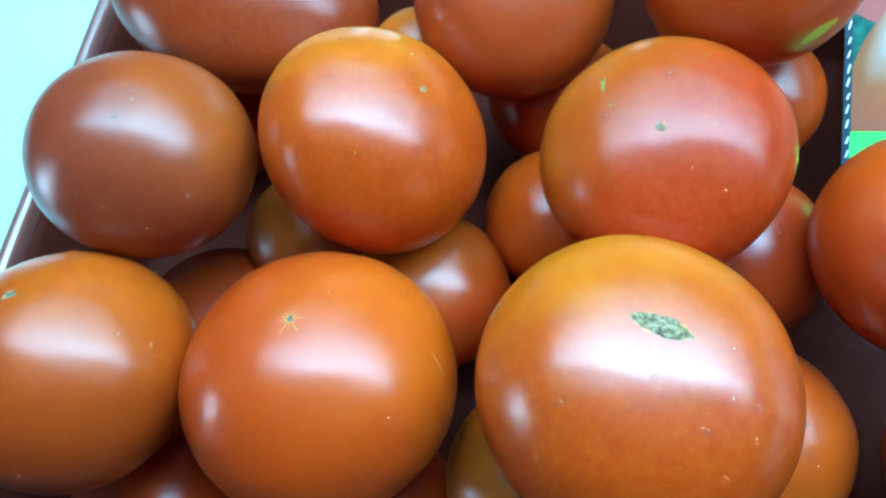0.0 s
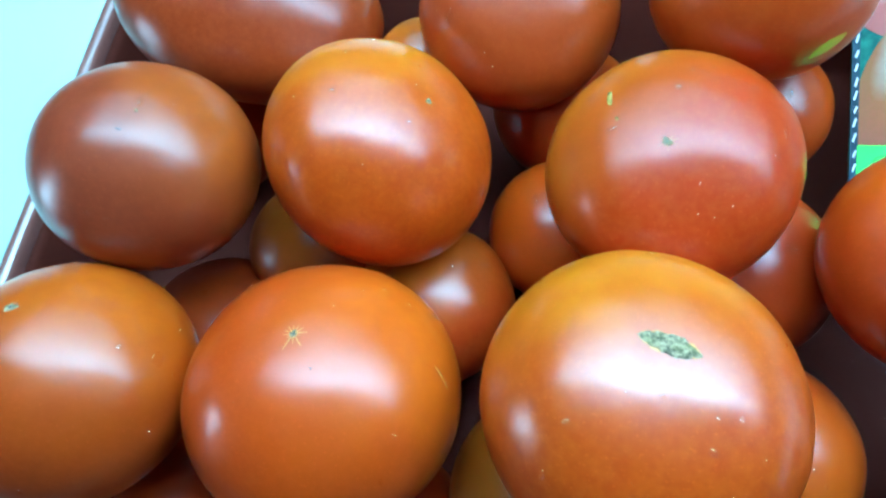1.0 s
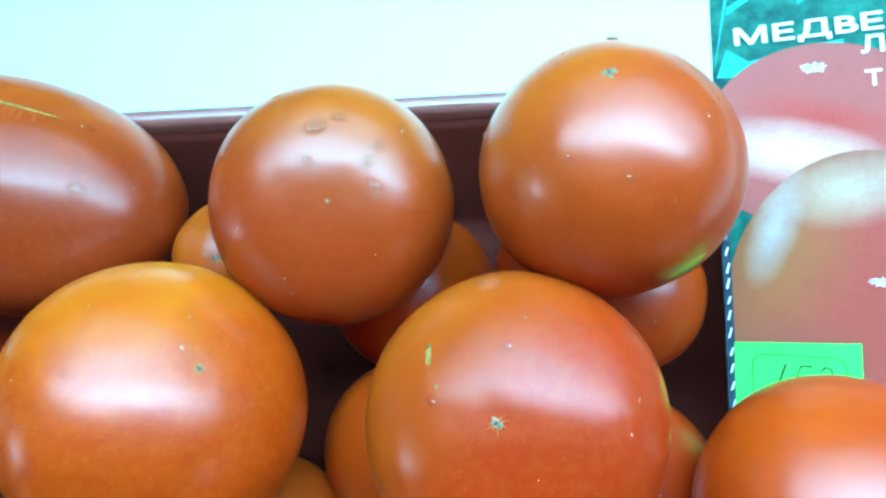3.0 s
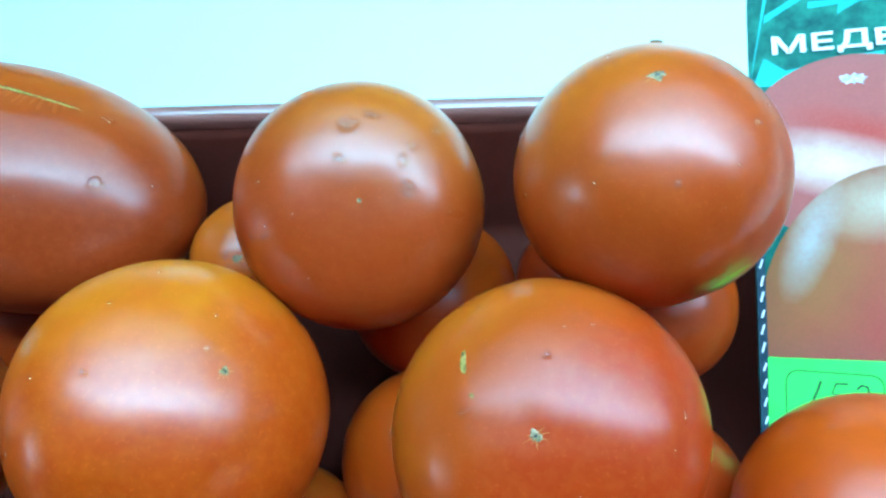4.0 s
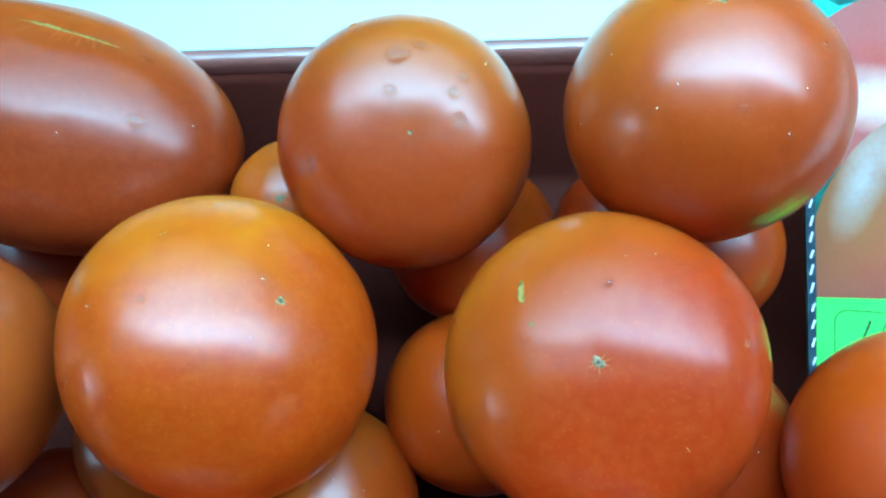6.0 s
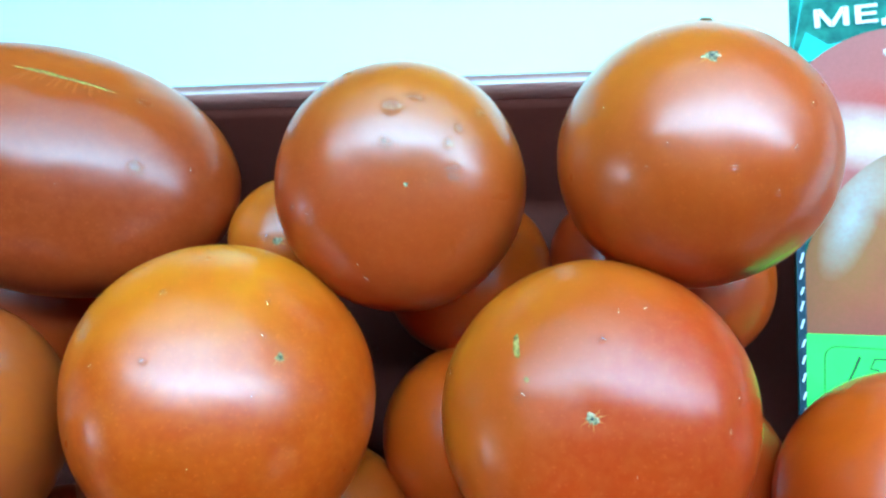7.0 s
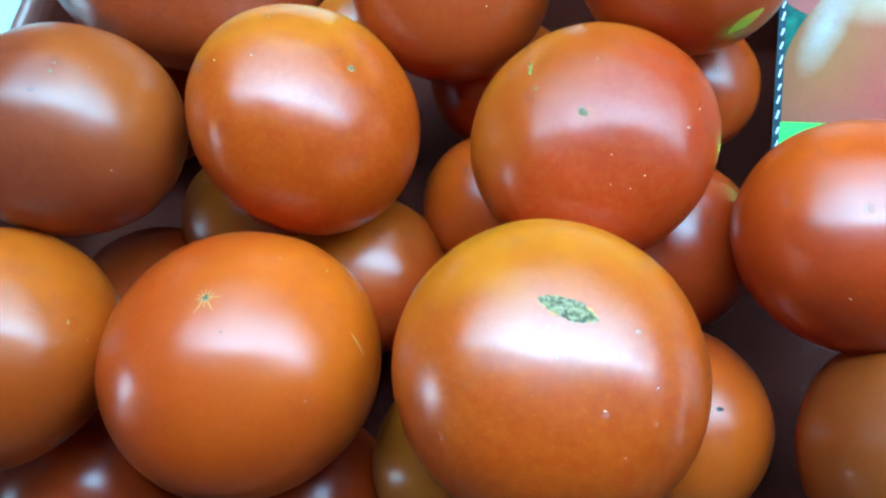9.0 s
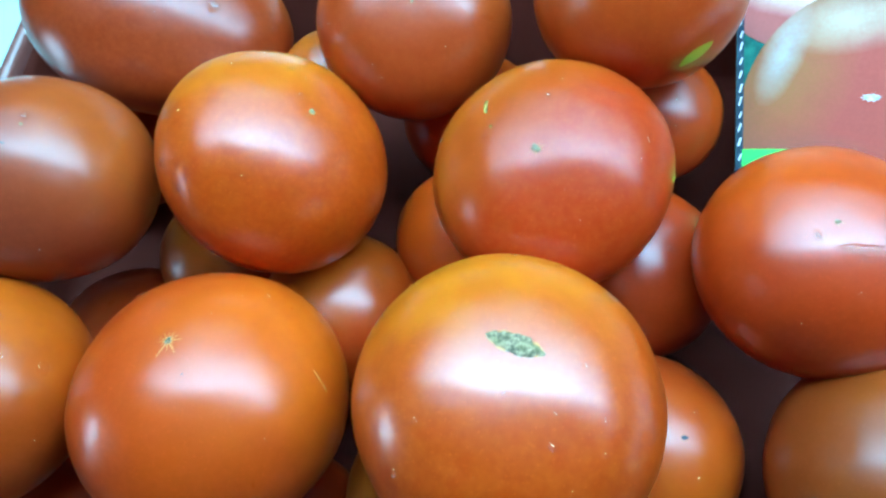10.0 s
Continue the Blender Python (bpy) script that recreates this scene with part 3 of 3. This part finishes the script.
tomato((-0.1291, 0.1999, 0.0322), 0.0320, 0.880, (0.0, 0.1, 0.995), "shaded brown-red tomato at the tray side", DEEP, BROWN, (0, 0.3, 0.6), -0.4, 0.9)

# ---- seed packet ----
PO = Vector((0.1204, 0.1895, 0.0567))
PV = Vector((-0.015, 0.945, 0.325)).normalized()
PU = Vector((0.99, 0.02, 0.12))
PU = (PU - PV * PU.dot(PV)).normalized()
PN = PU.cross(PV)
PM = Matrix((PU, PV, PN)).transposed().to_4x4()
PM.translation = PO


def paper(name, col, col2, scale, rough=0.3):
    m, nt, b = mat(name)
    tc = nt.nodes.new("ShaderNodeTexCoord").outputs["Object"]
    f = noise_tex(nt, scale, 4, 0.6, tc)
    nt.links.new(mix_col(nt, mapped(nt, f, 0.35, 0.65, 0, 1), col, col2), b.inputs["Base Color"])
    b.inputs["Roughness"].default_value = max(rough, 0.5)
    b.inputs["Specular IOR Level"].default_value = 0.08
    f2 = noise_tex(nt, 70, 2, 0.5, tc)
    bump(nt, b, f2, 0.2, 0.001)
    return m


def printed_fruit(name, cx, cy, rx, ry, rim, body_col, patches):
    """Print of a tomato: body and edge colour, then soft patches (colour, place, reach, height ratio, turn, strength)."""
    m, nt, b = mat(name)
    tc = nt.nodes.new("ShaderNodeTexCoord").outputs["Object"]
    n1 = noise_tex(nt, 90, 4, 0.65, tc)
    n2 = noise_tex(nt, 900, 2, 0.6, tc)

    def dist(px, py, sx, sy, turn=0.0):
        sub = nt.nodes.new("ShaderNodeVectorMath")
        sub.operation = "SUBTRACT"
        sub.inputs[1].default_value = (px, py, 0)
        nt.links.new(tc, sub.inputs[0])
        v = nt.nodes.new("ShaderNodeMapping")
        v.vector_type = "TEXTURE"
        v.inputs["Rotation"].default_value = (0, 0, radians(turn))
        v.inputs["Scale"].default_value = (sx, sy, 1)
        nt.links.new(sub.outputs[0], v.inputs["Vector"])
        le = nt.nodes.new("ShaderNodeVectorMath")
        le.operation = "LENGTH"
        nt.links.new(v.outputs[0], le.inputs[0])
        add = nt.nodes.new("ShaderNodeMath")
        add.operation = "MULTIPLY_ADD"
        nt.links.new(n1, add.inputs[0])
        add.inputs[1].default_value = 0.2
        nt.links.new(le.outputs["Value"], add.inputs[2])
        return add.outputs[0]
    c = mix_col(nt, mapped(nt, dist(cx, cy, rx, ry), 0.75, 1.15, 0, 1), body_col, rim)
    for col, px, py, reach, tall, turn, power in patches:
        c = mix_col(nt, mapped(nt, dist(px, py, reach, reach * tall, turn), 0.2, 1.15, power, 0), c, col)
    c = mix_col(nt, mapped(nt, n1, 0.45, 0.8, 0, 0.3), c, tuple(x * 0.75 for x in body_col))
    c = mix_col(nt, mapped(nt, n2, 0.4, 0.8, 0, 0.2), c, tuple(min(1, x * 1.4) for x in body_col))
    nt.links.new(c, b.inputs["Base Color"])
    b.inputs["Roughness"].default_value = 0.5
    b.inputs["Specular IOR Level"].default_value = 0.06
    return m


packet = tagged(new("seed_packet"), "printed paper seed packet with tomatoes on green leaves", "seed packet")
packet.matrix_world = PM
LEAF = paper("printed_leaves", (0.002, 0.05, 0.045), (0.012, 0.17, 0.11), 110)
CYAN = paper("printed_turquoise", (0.01, 0.28, 0.24), (0.02, 0.4, 0.34), 60)
DARK = paper("printed_dark_edge", (0.015, 0.03, 0.045), (0.03, 0.07, 0.09), 200)
WHITE = paper("printed_white", (0.88, 0.8, 0.8), (0.92, 0.84, 0.84), 60)
UP_L, UP_R, LOW_V, TOP_V = -0.0044, 0.088, -0.026, 0.118


def edge_u(v):
    return -0.0018 - 0.0026 * max(0.0, min(1.0, (v + 0.02) / 0.12))


bm = bmesh.new()
N = 24
grid = []
for side in (0, 1):
    rows_ = []
    for i in range(N + 1):
        v = LOW_V + (TOP_V - LOW_V) * i / N
        rows_.append([bm.verts.new((edge_u(v) + (UP_R - edge_u(v)) * j / 6, v, 0 if side == 0 else -0.0012 - 0.0035 * math.sin(math.pi * j / 6) * math.sin(math.pi * i / N))) for j in range(7)])
    grid.append(rows_)
    for i in range(N):
        for j in range(6):
            q = (rows_[i][j], rows_[i][j + 1], rows_[i + 1][j + 1], rows_[i + 1][j])
            bm.faces.new(q if side == 0 else tuple(reversed(q)))
for i in range(N):
    for j in (0, 6):
        q = (grid[0][i][j], grid[0][i + 1][j], grid[1][i + 1][j], grid[1][i][j])
        bm.faces.new(q if j == 0 else tuple(reversed(q)))
for j in range(6):
    for i in (0, N):
        q = (grid[0][i][j], grid[0][i][j + 1], grid[1][i][j + 1], grid[1][i][j])
        bm.faces.new(tuple(reversed(q)) if i == 0 else q)
part("pouch", bm, LEAF, packet, "green printed paper pouch", smooth=False)


def print_shape(name, pts, z, material, label=""):
    bm = bmesh.new()
    vs = [bm.verts.new((u, v, z)) for u, v in pts]
    f = bm.faces.new(vs)
    f.normal_update()
    if f.normal.z < 0:
        f.normal_flip()
    bmesh.ops.triangulate(bm, faces=[f])
    return part(name, bm, material, packet, label, smooth=False)


def ellipse(cx, cy, rx, ry, wob=0.0, lo=LOW_V, n=64):
    out = []
    for i in range(n):
        a = 2 * math.pi * i / n
        s = 1 + wob * math.cos(3 * a + 1.1)
        u, v = cx + rx * s * math.cos(a), cy + ry * s * math.sin(a)
        v = max(lo, min(TOP_V, v))
        out.append((max(edge_u(v) + 0.0002, min(UP_R - 0.001, u)), v))
    return out


FRUIT_HI = printed_fruit("printed_pink_tomato", 0.027, 0.06, 0.036, 0.027, (0.36, 0.09, 0.075), (0.40, 0.085, 0.07),
                         [((0.46, 0.05, 0.035), 0.027, 0.0655, 0.024, 0.25, -14, 0.9), ((0.75, 0.5, 0.42), 0.018, 0.0555, 0.028, 0.36, -12, 0.95)])
FRUIT_LO = printed_fruit("printed_red_tomato", 0.037, 0.012, 0.04, 0.043, (0.24, 0.075, 0.04), (0.38, 0.06, 0.042),
                         [((0.3, 0.12, 0.03), 0.012, 0.028, 0.022, 1.6, -18, 0.85), ((0.24, 0.075, 0.05), 0.016, -0.008, 0.024, 0.7, 0, 0.9),
                          ((0.5, 0.36, 0.26), 0.034, 0.045, 0.026, 0.45, 8, 0.85), ((0.42, 0.34, 0.31), 0.0122, 0.034, 0.0068, 2.8, -20, 0.95)])
print_shape("printed_light_leaf", [(-0.003, 0.079), (0.0, 0.0875), (0.006, 0.0835), (0.011, 0.0845), (0.02, 0.0872), (0.032, 0.0885), (0.032, 0.085), (0.01, 0.079)], 0.0001, CYAN, "bright turquoise printed leaf")
for u0, v0, u1, v1, w in ((-0.0036, 0.081, 0.002, 0.112, 0.0009), (0.0, 0.098, 0.012, 0.106, 0.0012), (0.012, 0.102, 0.03, 0.104, 0.001), (0.02, 0.1, 0.04, 0.112, 0.0014)):
    print_shape("printed_leaf_vein", [(u0, v0), (u1, v1), (u1 - w, v1 + w), (u0 + w * 0.2, v0 + w * 2)], 0.00012, CYAN)
print_shape("printed_tomato", ellipse(0.027, 0.060, 0.036, 0.027, 0.03), 0.0002, FRUIT_HI, "pink-red tomato printed on the packet")
print_shape("printed_tomato", ellipse(0.0375, 0.012, 0.0395, 0.043, 0.015), 0.0003, FRUIT_LO, "red tomato with pale shoulder printed on the packet")
STEM = paper("printed_stem", (0.3, 0.3, 0.3), (0.75, 0.6, 0.58), 700)
rng = random.Random(5)
for cu, cv, s in ((0.0235, 0.0803, 0.0042), (0.0392, 0.0178, 0.0034)):
    pts = []
    for i in range(22):
        a = 2 * math.pi * i / 22
        r = s * (1.0 if i % 2 else 0.7) * rng.uniform(0.75, 1.15)
        pts.append((cu + r * math.cos(a), cv + 0.42 * r * math.sin(a)))
    print_shape("printed_stem_scar", pts, 0.0004, STEM, "grey-white stem scar of the printed tomato")
# dark stitched-looking edge
strip = [(edge_u(LOW_V + 0.09 * i / 12), LOW_V + 0.09 * i / 12) for i in range(13)]
print_shape("dark_edge", strip + [(u + 0.0024, v) for u, v in reversed(strip)], 0.00045, DARK, "dark border with white dashes")
v = LOW_V + 0.003
while v < 0.058:
    u = edge_u(v) + 0.0006 + rng.uniform(0, 0.0003)
    h = rng.uniform(0.0022, 0.0030)
    print_shape("white_dash", [(u, v), (u + 0.0005, v), (u + 0.0012, v + h), (u + 0.0007, v + h)], 0.00055, WHITE)
    v += rng.uniform(0.0044, 0.0052)


def lettering(text, u, v, height, width, tilt, material, z=0.0006):
    cu = bpy.data.curves.new("lettering", "FONT")
    cu.body, cu.size, cu.extrude, cu.offset = text, 1.0, 0.00005, 0.016
    cu.materials.append(material)
    ob = new("lettering", cu)
    bpy.context.view_layer.update()
    dx, dy = max(0.01, ob.dimensions.x), max(0.01, ob.dimensions.y)
    ob.parent = packet
    ob.matrix_basis = Matrix.Translation((u, v, z)) @ Matrix.Rotation(radians(tilt), 4, "Z") @ Matrix.Diagonal((width / dx, height / dy, 1, 1))
    return tagged(ob, "white capital letters")


lettering("МЕДBЕ", 0.0014, 0.0884, 0.0064, 0.0405, 3.4, WHITE)
lettering("Л", 0.0362, 0.0838, 0.0052, 0.0062, 3.2, WHITE)
lettering("Т", 0.0372, 0.0742, 0.0046, 0.0044, 3.2, WHITE)

# price sticker
STICKER = paper("fluorescent_green_paper", (0.05, 0.62, 0.08), (0.06, 0.68, 0.1), 50, 0.6)
INK = plain("green_ink", (0.008, 0.06, 0.015), 0.6, 0.2, 400)
sticker = tagged(new("price_sticker"), "fluorescent green paper price sticker with handwritten number", "price tag")
sticker.matrix_world = PM @ Matrix.Translation((0, 0, 0.0007))
bm = bmesh.new()
box(bm, (0.0, -0.0235, 0.0), (0.0334, 0.0004, 0.00015))
part("paper", bm, STICKER, sticker, smooth=False)


def pen(name, pts, w, closed=False):
    cu = bpy.data.curves.new(name, "CURVE")
    cu.dimensions, cu.bevel_depth, cu.bevel_resolution = "3D", w, 1
    sp = cu.splines.new("POLY")
    sp.points.add(len(pts) - 1)
    for p, (u, v) in zip(sp.points, pts):
        p.co = (u, v, 0, 1)
    sp.use_cyclic_u = closed
    cu.materials.append(INK)
    ob = new(name, cu)
    ob.parent = sticker
    ob.matrix_basis = Matrix.Translation((0, 0, 0.0002)) @ Matrix.Diagonal((1, 1, 0.3, 1))
    return ob


loop = []
for cx, cy, a0 in ((0.0262, -0.0068, 0), (0.0078, -0.0062, 90), (0.0078, -0.0172, 180), (0.0262, -0.0172, 270)):
    for i in range(7):
        a = radians(a0 + 15 * i)
        loop.append((cx + 0.0032 * math.cos(a), cy + 0.0032 * math.sin(a)))
pen("printed_border", loop, 0.0002, True)
pen("digit_one", [(0.0136, -0.0056), (0.0122, -0.0094), (0.0106, -0.0130)], 0.0004)
pen("digit_five", [(0.0204, -0.0062), (0.0174, -0.0062), (0.0163, -0.0090), (0.0182, -0.0092), (0.0189, -0.0110), (0.0176, -0.0128), (0.0156, -0.0128)], 0.00036)
pen("digit_two", [(0.0226, -0.0076), (0.0238, -0.0064), (0.0254, -0.0068), (0.0256, -0.0086), (0.0240, -0.0112), (0.0226, -0.0130), (0.0258, -0.0130)], 0.00036)

# clear film on the base of the tray
film, nt, b = mat("clear_film")
nt.nodes.remove(b)
mx, clear, gloss, fres = (nt.nodes.new("ShaderNode" + k) for k in ("MixShader", "BsdfTransparent", "BsdfGlossy", "Fresnel"))
clear.inputs[0].default_value = (0.93, 0.94, 0.95, 1)
gloss.inputs["Roughness"].default_value = 0.05
fres.inputs["IOR"].default_value = 1.055
for i, n in enumerate((fres, clear, gloss)):
    nt.links.new(n.outputs[0], mx.inputs[i])
nt.links.new(mx.outputs[0], nt.nodes["Material Output"].inputs[0])
bm = bmesh.new()
NX, NY = 60, 30
vs = []
for i in range(NX + 1):
    for j in range(NY + 1):
        x, y = -0.03 + 0.2 * i / NX, 0.075 + 0.085 * j / NY
        q = Vector((x * 32, y * 32, 0))
        h = abs(noise.noise(q)) * 0.0045 + abs(noise.noise(q * 2.3)) * 0.001
        vs.append(bm.verts.new((x + 0.006 * noise.noise(q * 0.7), y + 0.006 * noise.noise(q * 0.8 + Vector((5, 0, 0))), 0.0045 + h)))
for i in range(NX):
    for j in range(NY):
        a = i * (NY + 1) + j
        bm.faces.new((vs[a], vs[a + NY + 1], vs[a + NY + 2], vs[a + 1]))
ob = mesh_object("plastic_film", bm, film)
ob.modifiers.new("thickness", "SOLIDIFY").thickness = 0.0001
tagged(ob, "crumpled clear plastic film on the tray base", "plastic film")

# wet base of the tray
rng = random.Random(11)
bm = bmesh.new()
for _ in range(60):
    cx, cy, r = rng.uniform(-0.14, 0.2), rng.uniform(0.0, 0.24), rng.uniform(0.0006, 0.003)
    f = blob(rng, r, r * rng.uniform(0.6, 1.2), 0.15)
    loops = []
    for lev, z in ((1.0, 0.0034), (0.85, 0.0035 + r * 0.2), (0.45, 0.0035 + r * 0.34)):
        loops.append([bm.verts.new((cx + f(6.2832 * j / 12)[0] * lev, cy + f(6.2832 * j / 12)[1] * lev, z)) for j in range(12)])
    top = bm.verts.new((cx, cy, 0.0035 + r * 0.38))
    for j in range(12):
        k = (j + 1) % 12
        for a, b in zip(loops, loops[1:]):
            bm.faces.new((a[j], a[k], b[k], b[j]))
        bm.faces.new((loops[-1][j], loops[-1][k], top))
tagged(mesh_object("water_drops", bm, WATER), "clear water drops on the tray base", "water", kind="stuff")
